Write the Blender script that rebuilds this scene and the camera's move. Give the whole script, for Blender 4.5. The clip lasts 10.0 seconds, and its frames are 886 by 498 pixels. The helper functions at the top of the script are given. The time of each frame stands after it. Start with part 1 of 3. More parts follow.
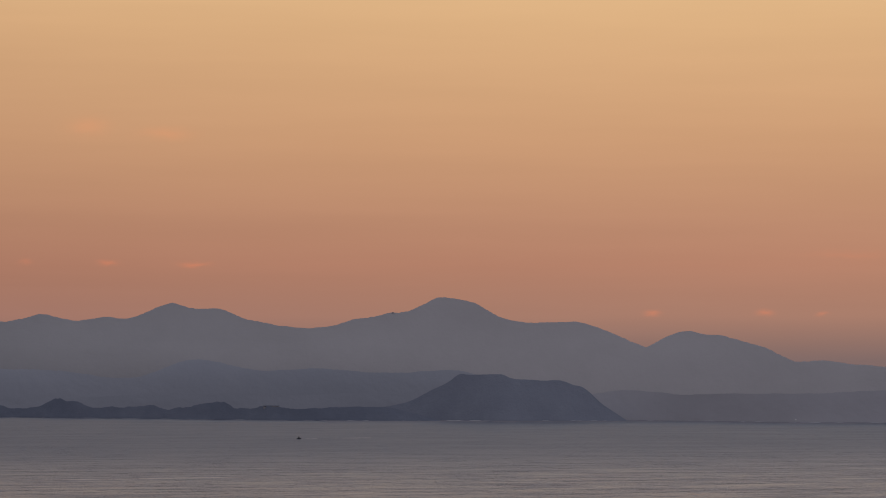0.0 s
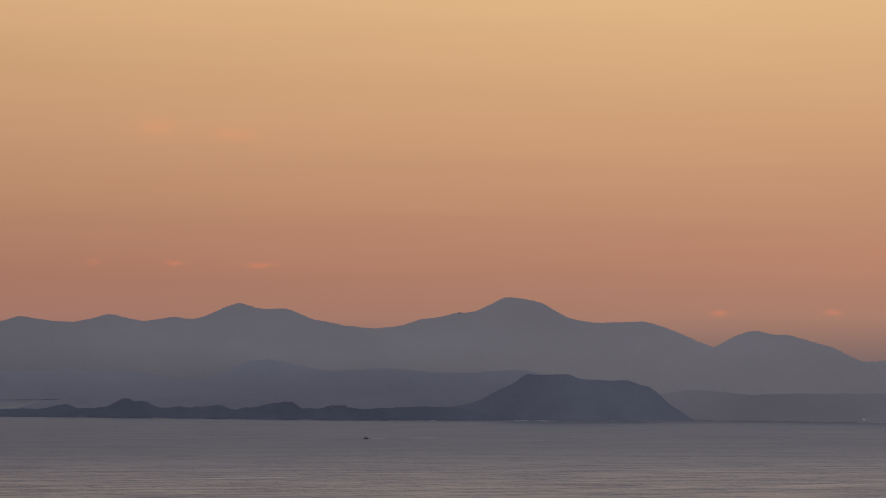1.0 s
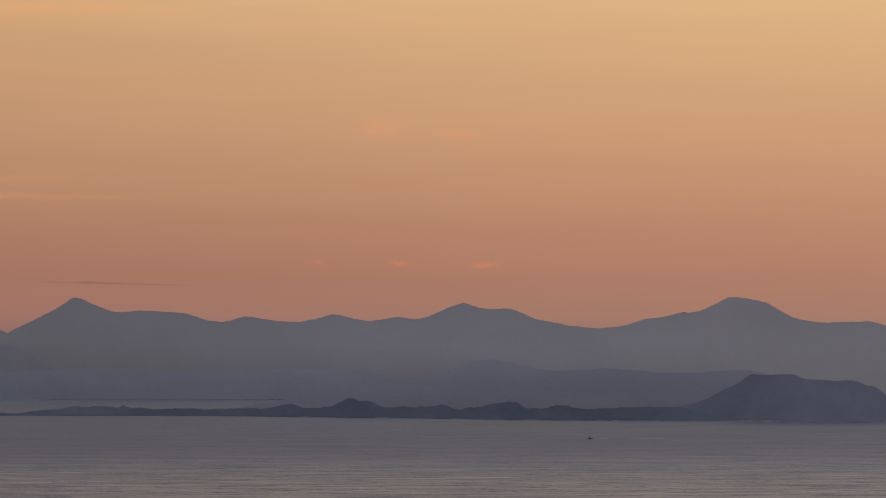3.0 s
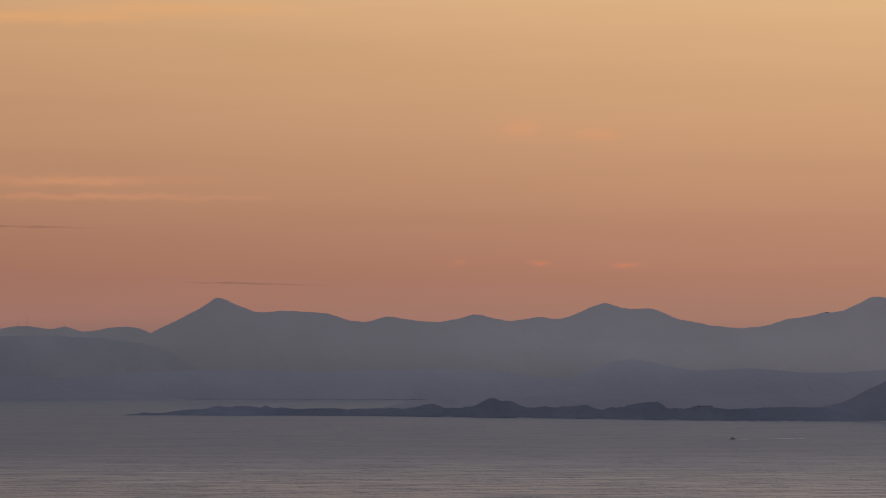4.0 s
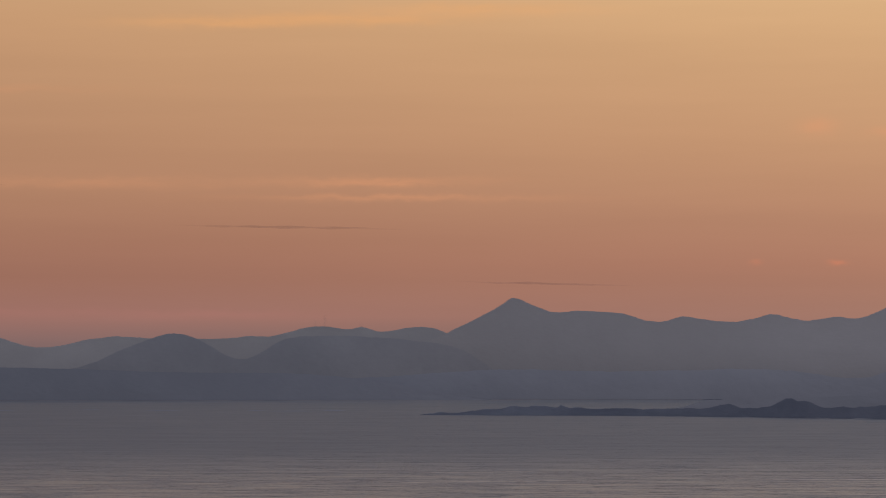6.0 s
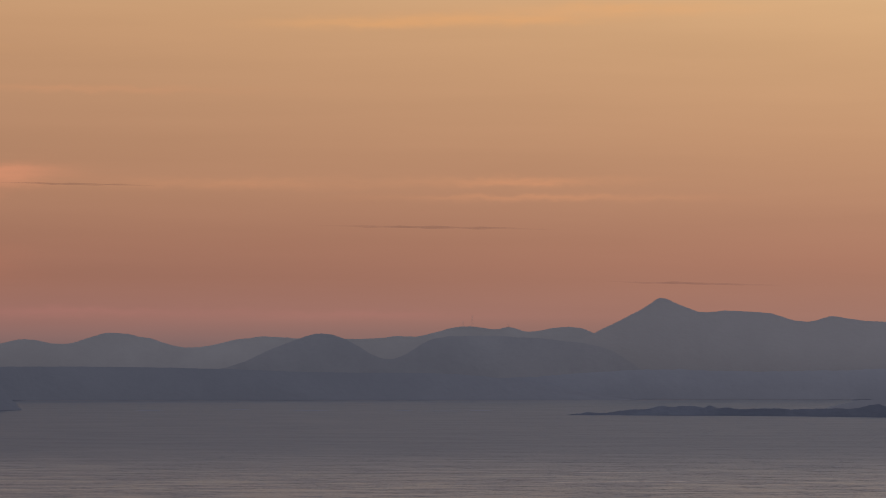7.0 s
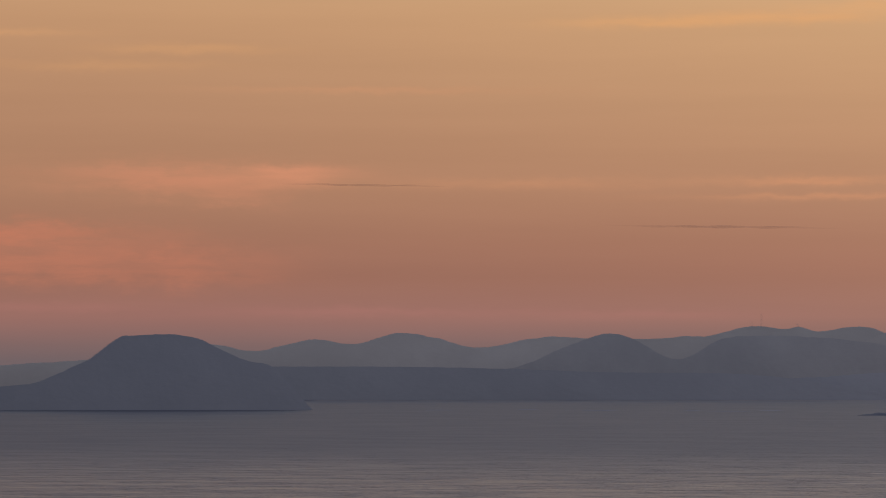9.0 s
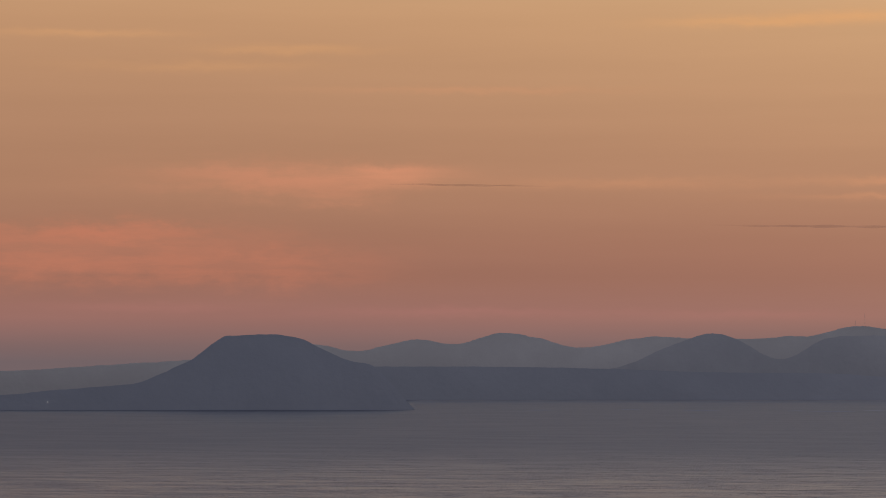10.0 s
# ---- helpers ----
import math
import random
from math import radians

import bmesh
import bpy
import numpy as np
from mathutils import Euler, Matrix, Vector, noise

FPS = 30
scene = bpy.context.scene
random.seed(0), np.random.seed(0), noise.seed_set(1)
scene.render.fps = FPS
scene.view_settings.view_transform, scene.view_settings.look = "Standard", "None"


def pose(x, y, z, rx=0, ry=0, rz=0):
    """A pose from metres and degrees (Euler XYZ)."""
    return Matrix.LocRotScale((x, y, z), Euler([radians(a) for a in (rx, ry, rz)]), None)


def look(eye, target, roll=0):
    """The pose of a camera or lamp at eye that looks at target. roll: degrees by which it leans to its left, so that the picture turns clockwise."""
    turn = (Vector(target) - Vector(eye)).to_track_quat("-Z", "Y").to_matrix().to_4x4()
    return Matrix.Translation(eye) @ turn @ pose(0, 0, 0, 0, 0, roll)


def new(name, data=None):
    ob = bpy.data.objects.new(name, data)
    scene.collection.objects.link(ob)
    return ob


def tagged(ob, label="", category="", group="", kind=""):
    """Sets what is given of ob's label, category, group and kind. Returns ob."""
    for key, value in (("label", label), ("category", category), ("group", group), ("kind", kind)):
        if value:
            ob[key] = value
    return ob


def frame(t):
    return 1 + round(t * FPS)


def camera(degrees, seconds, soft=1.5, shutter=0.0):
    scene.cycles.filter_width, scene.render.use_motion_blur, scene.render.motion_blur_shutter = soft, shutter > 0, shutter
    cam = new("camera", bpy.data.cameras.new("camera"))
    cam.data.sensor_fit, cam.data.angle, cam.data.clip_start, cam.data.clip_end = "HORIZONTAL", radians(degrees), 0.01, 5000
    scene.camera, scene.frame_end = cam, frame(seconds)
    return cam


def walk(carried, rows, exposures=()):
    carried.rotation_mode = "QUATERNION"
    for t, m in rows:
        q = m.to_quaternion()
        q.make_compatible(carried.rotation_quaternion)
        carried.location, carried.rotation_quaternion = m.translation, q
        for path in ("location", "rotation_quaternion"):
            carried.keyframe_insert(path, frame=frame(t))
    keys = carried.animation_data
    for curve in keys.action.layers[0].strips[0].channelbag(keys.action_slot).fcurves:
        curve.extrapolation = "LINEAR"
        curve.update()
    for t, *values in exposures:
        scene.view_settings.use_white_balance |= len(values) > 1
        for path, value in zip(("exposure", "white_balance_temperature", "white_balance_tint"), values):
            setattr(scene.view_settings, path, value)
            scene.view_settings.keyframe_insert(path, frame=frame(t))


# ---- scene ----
from mathutils import bvhtree

# A strait at dusk, seen by a long lens on a tripod that pans to the left.
EYE = 52.0                    # height of the lens over the sea
FOCAL = 5578.0                # one unit of height in the hill tables is 1/FOCAL of the distance
PITCH = 2.043
cam = camera(16.0, 10.0, soft=0.9, shutter=0.5)
PAN = [(0.0, 0.0), (0.25, 0.0), (0.3, 0.01), (0.4, 0.075), (0.5, 0.172), (0.6, 0.35), (0.7, 0.52), (0.8, 0.75),
       (0.9, 0.97), (1.0, 1.217), (1.5, 2.152), (2.0, 3.067), (3.5, 6.54), (4.0, 7.852), (4.5, 9.141), (5.0, 10.514),
       (5.5, 11.811), (6.0, 13.217), (7.5, 17.19), (8.0, 18.507), (8.5, 19.806), (9.0, 21.126), (9.5, 22.385),
       (9.6, 22.58), (9.7, 22.73), (9.8, 22.87), (9.9, 22.945), (10.0, 22.982)]
walk(cam, [(t, pose(0, 0, EYE, 90 + PITCH, 0, yaw)) for t, yaw in PAN])


# ---- sky and light ----
def lin(r, g, b):
    """A colour given as 0..255 display values, in linear light."""
    return tuple((v / 255 / 12.92) if v < 10.3 else ((v / 255 + 0.055) / 1.055) ** 2.4 for v in (r, g, b)) + (1.0,)


class Nodes:
    """Small helper to write node trees as expressions."""

    def __init__(self, tree):
        self.tree = tree
        tree.nodes.clear()

    def node(self, kind, **values):
        made = self.tree.nodes.new(kind)
        for key, value in values.items():
            setattr(made, key, value)
        return made

    def plug(self, socket, value):
        if isinstance(value, bpy.types.NodeSocket):
            self.tree.links.new(value, socket)
        else:
            socket.default_value = value

    def math(self, op, a, b=0.0, c=0.0, clamp=False):
        n = self.node("ShaderNodeMath", operation=op, use_clamp=clamp)
        for i, v in enumerate((a, b, c)):
            self.plug(n.inputs[i], v)
        return n.outputs[0]

    def span(self, v, lo, hi, to_lo=0.0, to_hi=1.0, smooth=True):
        n = self.node("ShaderNodeMapRange", interpolation_type="SMOOTHSTEP" if smooth else "LINEAR")
        for i, x in enumerate((v, lo, hi, to_lo, to_hi)):
            self.plug(n.inputs[i], x)
        return n.outputs[0]

    def mix(self, fac, a, b, blend="MIX"):
        n = self.node("ShaderNodeMix", data_type="RGBA", blend_type=blend)
        self.plug(n.inputs[0], fac)
        self.plug(n.inputs[6], a)
        self.plug(n.inputs[7], b)
        return n.outputs[2]

    def ramp(self, fac, stops):
        n = self.node("ShaderNodeValToRGB")
        el = n.color_ramp.elements
        while len(el) < len(stops):
            el.new(0.5)
        for e, (p, c) in zip(el, stops):
            e.position, e.color = p, c
        self.plug(n.inputs[0], fac)
        return n.outputs[0]

    def vec(self, x, y, z):
        n = self.node("ShaderNodeCombineXYZ")
        for i, v in enumerate((x, y, z)):
            self.plug(n.inputs[i], v)
        return n.outputs[0]

    def noise(self, vector, scale, detail=3.0, rough=0.5):
        n = self.node("ShaderNodeTexNoise")
        self.plug(n.inputs["Vector"], vector)
        n.inputs["Scale"].default_value, n.inputs["Detail"].default_value, n.inputs["Roughness"].default_value = scale, detail, rough
        return n.outputs[0]


def dusk_sky():
    world = bpy.data.worlds.new("dusk_sky")
    scene.world = world
    world.use_nodes = True
    n = Nodes(world.node_tree)
    way = n.node("ShaderNodeSeparateXYZ")
    n.plug(way.inputs[0], n.node("ShaderNodeTexCoord").outputs["Generated"])
    x, y, z = way.outputs
    height = n.math("MULTIPLY", n.math("ARCSINE", z), 180 / math.pi)
    turn = n.math("MULTIPLY", n.math("ARCTAN2", x, y), 180 / math.pi)
    # glow over the horizon: clearer towards the sun at the right, pinker to the left
    low = n.math("DIVIDE", height, 8.0, clamp=True)
    right = n.ramp(low, [(e / 8, lin(*c)) for e, c in (
        (0.0, (128, 106, 103)), (0.35, (146, 114, 104)), (0.82, (168, 125, 107)), (1.75, (183, 131, 107)), (2.5, (189, 139, 111)),
        (4.0, (204, 156, 118)), (5.5, (216, 171, 127)), (6.6, (225, 182, 134)), (8.0, (230, 192, 150)))])
    left = n.ramp(low, [(e / 8, lin(*c)) for e, c in (
        (0.0, (115, 99, 101)), (0.3, (129, 103, 101)), (0.8, (155, 111, 102)), (1.5, (155, 109, 93)), (2.1, (161, 114, 94)),
        (3.2, (173, 127, 100)), (4.5, (179, 134, 104)), (6.6, (196, 150, 112)), (8.0, (203, 160, 124)))])
    glow = n.mix(n.mix(n.span(height, 1.5, 4.5), n.span(turn, -27.5, 9.0), n.span(turn, -32.0, 6.5)), left, right)
    # the dome above: pale, then slate blue
    dome = n.ramp(n.math("DIVIDE", height, 90.0, clamp=True), [(e / 90, lin(*c)) for e, c in (
        (0.0, (222, 182, 136)), (8.0, (215, 186, 151)), (10.5, (204, 192, 183)), (14.0, (198, 195, 196)), (22.0, (187, 188, 196)), (45.0, (170, 171, 183)), (90.0, (156, 160, 181)))])
    front = n.mix(n.span(height, 6.0, 10.0), glow, dome)
    # away from the sunset the sky is dull blue
    back = n.ramp(n.math("DIVIDE", height, 90.0, clamp=True), [(e / 90, lin(*c)) for e, c in (
        (0.0, (138, 132, 142)), (8.0, (150, 144, 152)), (25.0, (150, 150, 162)), (90.0, (144, 148, 166)))])
    away = n.span(n.math("ABSOLUTE", n.math("SUBTRACT", turn, 25.0)), 32.0, 105.0)
    away = n.math("MULTIPLY", away, n.math("MAXIMUM", n.span(height, 7.5, 13.0), n.span(n.math("ABSOLUTE", turn), 50.0, 110.0)))
    sky = n.mix(away, front, back)

    # thin clouds: azimuth, elevation, half width, half height (degrees), colour, strength, grain
    flat = n.vec(turn, n.math("MULTIPLY", height, 6.0), 0.0)
    wisp = n.noise(flat, 0.55, 5.0, 0.6)
    soft = n.noise(n.vec(turn, n.math("MULTIPLY", height, 3.5), 3.0), 0.35, 3.0, 0.5)
    fray = n.math("SUBTRACT", n.noise(n.vec(turn, n.math("MULTIPLY", height, 2.2), 5.0), 1.7, 5.0, 0.62), 0.5)
    ragged, tattered = n.math("MULTIPLY_ADD", fray, 0.25, height), n.math("MULTIPLY_ADD", fray, 0.75, height)
    coral, amber = lin(224, 154, 112), lin(230, 168, 112)
    blush, salmon = lin(206, 126, 98), lin(212, 144, 111)
    rose, ember, pink = lin(210, 139, 108), lin(232, 134, 96), lin(184, 122, 114)
    clouds = [
        (-6.43, 4.23, 0.32, 0.15, coral, 0.42), (-5.06, 4.11, 0.42, 0.10, coral, 0.40),
        (-7.55, 1.80, 0.11, 0.05, ember, 0.3), (-6.08, 1.79, 0.15, 0.05, ember, 0.38), (-4.50, 1.77, 0.22, 0.05, ember, 0.5),
        (3.81, 0.87, 0.13, 0.05, ember, 0.6), (5.84, 0.87, 0.14, 0.05, ember, 0.42), (6.86, 0.85, 0.10, 0.04, ember, 0.3),
        (7.42, 1.93, 0.70, 0.07, ember, 0.14),
        (-17.2, 6.13, 1.6, 0.09, amber, 0.55), (-15.0, 6.22, 1.9, 0.11, amber, 0.60), (-12.6, 6.38, 1.9, 0.12, amber, 0.50), (-14.4, 3.27, 1.6, 0.08, coral, 0.45), (-14.1, 2.97, 2.4, 0.06, coral, 0.35), (-19.5, 3.22, 2.6, 0.10, coral, 0.22),
        (-24.0, 3.47, 1.0, 0.085, salmon, 0.75), (-23.8, 3.33, 0.7, 0.08, salmon, 0.65), (-24.6, 3.36, 1.7, 0.14, salmon, 0.55), (-24.1, 3.2, 0.9, 0.07, salmon, 0.35), (-26.2, 3.32, 2.2, 0.30, rose, 0.55), (-24.9, 3.02, 0.8, 0.20, rose, 0.35), (-29.3, 2.28, 2.4, 0.22, blush, 0.58),
        (-30.0, 1.80, 3.0, 0.34, blush, 0.52), (-26.2, 1.72, 1.9, 0.36, blush, 0.45), (-25.8, 5.65, 1.6, 0.09, amber, 0.28),
        (-27.4, 5.35, 2.0, 0.10, amber, 0.22), (-22.3, 4.92, 2.8, 0.06, coral, 0.2), (-29.5, 5.92, 1.6, 0.07, amber, 0.26),
        (-28.3, 0.98, 2.0, 0.10, pink, 0.22), (-22.6, 0.90, 2.6, 0.08, pink, 0.25), (-17.5, 0.84, 2.0, 0.09, pink, 0.2),
    ]
    for az, el, hw, hh, colour, strength in clouds:
        dx = n.math("DIVIDE", n.math("SUBTRACT", turn, az), hw)
        dy = n.math("DIVIDE", n.math("SUBTRACT", tattered if hh > 0.18 else ragged, el), hh)
        near = n.math("POWER", 2.718, n.math("MULTIPLY", n.math("ADD", n.math("MULTIPLY", dx, dx), n.math("MULTIPLY", dy, dy)), -1.0))
        veil = n.math("MULTIPLY", near, n.span(wisp if hw > 0.5 else soft, 0.30, 0.62, 0.45, 1.0))
        sky = n.mix(n.math("MULTIPLY", veil, strength), sky, colour)
    # faint banding of high haze
    band = n.span(n.noise(n.vec(n.math("MULTIPLY", turn, 0.12), n.math("MULTIPLY", height, 1.6), 7.0), 1.1, 4.0, 0.55), 0.3, 0.7, 0.978, 1.022, False)
    # the dome is lighter over the sunset
    side = n.math("SUBTRACT", n.span(turn, -36.0, 15.0, 0.67, 1.22), 1.0)
    band = n.math("MULTIPLY", band, n.math("ADD", 1.0, n.math("MULTIPLY", side, n.span(height, 7.0, 11.0))))
    bg = n.node("ShaderNodeBackground")
    n.plug(bg.inputs[0], sky)
    n.plug(bg.inputs[1], band)
    out = n.node("ShaderNodeOutputWorld")
    n.plug(out.inputs[0], bg.outputs[0])


dusk_sky()
# the last of the sun, just under the horizon beyond the right end of the range
sun = new("sun", bpy.data.lights.new("sun", "SUN"))
sun.data.energy, sun.data.angle, sun.data.color = 0.04, radians(12), (1.0, 0.72, 0.5)
sun.matrix_world = look((0, 0, 0), (-0.82, -0.5, -0.06))


# ---- materials ----
def rock(name, dark, light, grain=0.02, patch=0.004, bump=1.2, haze_east=None):
    """Bare volcanic ground: patches of scrub and scree over lighter soil. The last argument is haze painted into the
    colour: its tint, and between which places along the coast.
    """
    m = bpy.data.materials.new(name)
    m.use_nodes = True
    n = Nodes(m.node_tree)
    place = n.node("ShaderNodeNewGeometry").outputs["Position"]
    a = n.noise(place, patch, 5.0, 0.6)
    b = n.noise(place, grain, 6.0, 0.65)
    c = n.noise(place, grain * 9, 4.0, 0.6)
    fac = n.math("ADD", n.math("MULTIPLY", a, 0.6), n.math("ADD", n.math("MULTIPLY", b, 0.3), n.math("MULTIPLY", c, 0.1)))
    colour = n.ramp(n.span(fac, 0.34, 0.66), [(0.0, (*dark, 1)), (0.55, tuple((p + q) / 2 for p, q in zip(dark, light)) + (1,)), (1.0, (*light, 1))])
    if haze_east:
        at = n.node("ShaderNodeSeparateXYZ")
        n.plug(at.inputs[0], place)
        # haze put into the base colour, paler towards the sunset end of the coast
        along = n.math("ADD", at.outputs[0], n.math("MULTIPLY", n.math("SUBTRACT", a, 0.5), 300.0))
        colour = n.mix(n.span(along, haze_east[1], haze_east[2]), colour, n.mix(1.0, colour, (*haze_east[0], 1), "MULTIPLY"))
    bsdf = n.node("ShaderNodeBsdfPrincipled")
    n.plug(bsdf.inputs["Base Color"], colour)
    n.plug(bsdf.inputs["Roughness"], n.span(b, 0.3, 0.7, 0.82, 1.0))
    bsdf.inputs["Specular IOR Level"].default_value = 0.15
    rel = n.node("ShaderNodeBump")
    rel.inputs["Strength"].default_value, rel.inputs["Distance"].default_value = 0.6, bump
    n.plug(rel.inputs["Height"], n.math("ADD", b, n.math("MULTIPLY", c, 0.4)))
    n.plug(bsdf.inputs["Normal"], rel.outputs[0])
    out = n.node("ShaderNodeOutputMaterial")
    n.plug(out.inputs[0], bsdf.outputs[0])
    return m


def plain(name, colour, roughness=0.6, metal=0.0, vary=0.12, scale=3.0, shine=0.5):
    m = bpy.data.materials.new(name)
    m.use_nodes = True
    n = Nodes(m.node_tree)
    grain = n.noise(n.node("ShaderNodeTexCoord").outputs["Object"], scale, 4.0, 0.6)
    bsdf = n.node("ShaderNodeBsdfPrincipled")
    n.plug(bsdf.inputs["Base Color"], n.mix(grain, (*[v * (1 - vary) for v in colour], 1), (*[min(1, v * (1 + vary)) for v in colour], 1)))
    n.plug(bsdf.inputs["Roughness"], n.span(grain, 0.3, 0.7, roughness - 0.08, min(1, roughness + 0.08)))
    bsdf.inputs["Metallic"].default_value, bsdf.inputs["Specular IOR Level"].default_value = metal, shine
    out = n.node("ShaderNodeOutputMaterial")
    n.plug(out.inputs[0], bsdf.outputs[0])
    return m


def lit(name, colour, strength):
    m = bpy.data.materials.new(name)
    m.use_nodes = True
    n = Nodes(m.node_tree)
    e = n.node("ShaderNodeEmission")
    e.inputs[0].default_value, e.inputs[1].default_value = (*colour, 1), strength
    out = n.node("ShaderNodeOutputMaterial")
    n.plug(out.inputs[0], e.outputs[0])
    return m


def sea_water():
    """Wind-ruffled sea: low swell, chop and smoother slicks, fresher wind out in the strait."""
    m = bpy.data.materials.new("sea_water")
    m.use_nodes = True
    n = Nodes(m.node_tree)
    place = n.node("ShaderNodeMapping")
    n.plug(place.inputs["Vector"], n.node("ShaderNodeNewGeometry").outputs["Position"])
    place.inputs["Rotation"].default_value = (0, 0, radians(-11.5))
    at = n.node("ShaderNodeSeparateXYZ")
    n.plug(at.inputs[0], place.outputs[0])
    x, y, _ = at.outputs
    swell = n.noise(n.vec(n.math("MULTIPLY", x, 0.16), n.math("MULTIPLY", y, 0.07), 0.0), 1.0, 4.0, 0.6)
    chop = n.noise(n.vec(n.math("MULTIPLY", x, 0.8), n.math("MULTIPLY", y, 0.14), 5.0), 1.0, 3.0, 0.65)
    slick = n.noise(n.vec(n.math("MULTIPLY", x, 0.011), n.math("MULTIPLY", y, 0.024), 9.0), 1.0, 4.0, 0.6)
    lane = n.noise(n.vec(n.math("MULTIPLY", x, 0.022), n.math("MULTIPLY", y, 0.055), 4.0), 1.0, 3.0, 0.6)
    gust = n.span(y, 1150.0, 2000.0)
    near = n.math("SUBTRACT", 1.0, gust)
    crest = n.span(n.noise(n.vec(n.math("MULTIPLY", x, 0.09), n.math("MULTIPLY", y, 0.045), 2.0), 1.0, 4.0, 0.66), 0.5, 0.66)
    height = n.math("ADD", n.math("MULTIPLY", swell, n.span(slick, 0.35, 0.65, 1.6, 2.6)), n.math("MULTIPLY", chop, n.span(slick, 0.35, 0.65, 1.0, 1.6)))
    height = n.math("ADD", height, n.math("MULTIPLY", crest, n.math("MULTIPLY", n.span(lane, 0.42, 0.62, 0.3, 1.8), n.span(x, -520.0, 60.0, 0.6, 1.0))))
    height = n.math("MULTIPLY", height, n.math("ADD", 0.28, n.math("MULTIPLY", near, 0.6)))
    rel = n.node("ShaderNodeBump")
    rel.inputs["Strength"].default_value, rel.inputs["Distance"].default_value = 1.0, 1.0
    n.plug(rel.inputs["Height"], height)
    bsdf = n.node("ShaderNodeBsdfPrincipled")
    bsdf.inputs["Base Color"].default_value = (0.066, 0.077, 0.112, 1)
    bsdf.inputs["IOR"].default_value = 1.333
    smooth = n.math("ADD", n.span(slick, 0.35, 0.65, 0.315, 0.35), n.math("MULTIPLY", near, n.span(lane, 0.4, 0.62, -0.045, 0.045)))
    n.plug(bsdf.inputs["Roughness"], n.math("ADD", smooth, n.math("MULTIPLY", gust, 0.17)))
    n.plug(bsdf.inputs["Normal"], rel.outputs[0])
    out = n.node("ShaderNodeOutputMaterial")
    n.plug(out.inputs[0], bsdf.outputs[0])
    return m


def veil(name, colour, cover):
    """A wisp of grey cloud that lets part of the sky through and frays at its rim."""
    m = bpy.data.materials.new(name)
    m.use_nodes = True
    n = Nodes(m.node_tree)
    box = n.node("ShaderNodeSeparateXYZ")
    n.plug(box.inputs[0], n.node("ShaderNodeTexCoord").outputs["Generated"])
    gx, _, gz = box.outputs
    ends = n.math("MULTIPLY", n.span(gx, 0.0, 0.35), n.span(gx, 1.0, 0.65))
    fray = n.span(n.noise(n.vec(n.math("MULTIPLY", gx, 9.0), 0.0, n.math("MULTIPLY", gz, 2.0)), 1.0, 4.0, 0.6), 0.3, 0.6, 0.35, 1.0)
    d = n.node("ShaderNodeBsdfDiffuse")
    d.inputs[0].default_value = (*colour, 1)
    t = n.node("ShaderNodeBsdfTransparent")
    mix = n.node("ShaderNodeMixShader")
    n.plug(mix.inputs[0], n.math("MULTIPLY", n.math("MULTIPLY", ends, fray), cover))
    n.plug(mix.inputs[1], t.outputs[0])
    n.plug(mix.inputs[2], d.outputs[0])
    out = n.node("ShaderNodeOutputMaterial")
    n.plug(out.inputs[0], mix.outputs[0])
    return m


# aerial haze is mixed into these land colours: farther ranges paler, nearer land bluer
PALE_HILL = rock("hazed_pale_hillside", (0.376, 0.363, 0.358), (0.414, 0.401, 0.396), haze_east=((1.2, 1.17, 1.155), -1000.0, 350.0))
FAR_HILL = rock("hazed_far_hillside", (0.344, 0.335, 0.331), (0.397, 0.388, 0.383))
PLAIN = rock("hazed_coastal_scrub", (0.242, 0.258, 0.29), (0.27, 0.286, 0.318), haze_east=((1.42, 1.38, 1.35), -1550.0, -650.0))
MID_HILL = rock("hazed_scrub_hillside", (0.292, 0.299, 0.316), (0.342, 0.349, 0.366), haze_east=((1.2, 1.15, 1.1), -1300.0, -850.0))
DARK_HILL = rock("hazed_scoria_slope", (0.226, 0.244, 0.281), (0.252, 0.27, 0.308), haze_east=((1.6, 1.54, 1.46), -1600.0, -600.0))
# shore scrub lightened by painted haze to blend with the mountain feet
HAZED_FLAT = rock("hazed_shore_scrub", (0.425, 0.412, 0.424), (0.475, 0.462, 0.474))
SHORE_ROCK = rock("dark_shore_scoria", (0.236, 0.247, 0.272), (0.282, 0.293, 0.319))
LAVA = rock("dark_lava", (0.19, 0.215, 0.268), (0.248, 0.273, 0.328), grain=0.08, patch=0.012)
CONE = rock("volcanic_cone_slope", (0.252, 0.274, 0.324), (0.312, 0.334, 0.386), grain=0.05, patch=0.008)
WATER = sea_water()
FOAM = plain("sea_foam", (0.46, 0.445, 0.46), 0.9, 0.0, 0.25, 0.2, 0.1)
# matte water tone for the strips that hide dark reflections at the shore
SHORE_COVER = plain("pale_reflection_cover", (0.235, 0.228, 0.246), 0.9, 0.0, 0.1, 0.05, 0.03)
STREAK = plain("thin_foam", (0.5, 0.46, 0.44), 0.9, 0.0, 0.25, 0.2)
HULL = plain("dark_hull_paint", (0.03, 0.035, 0.045), 0.5)
CABIN = plain("weathered_cabin_paint", (0.25, 0.25, 0.26), 0.6)
STEEL = plain("galvanised_steel", (0.42, 0.40, 0.40), 0.6, 0.3)
WALL = plain("weathered_grey_wall", (0.34, 0.33, 0.345), 0.9)
ROOF = plain("dull_dark_roof", (0.17, 0.18, 0.21), 0.9)
GLASS = plain("dark_window_glass", (0.02, 0.022, 0.028), 0.15)
GLOW = lit("white_lamp_glow", (1.0, 0.97, 0.9), 2.5)
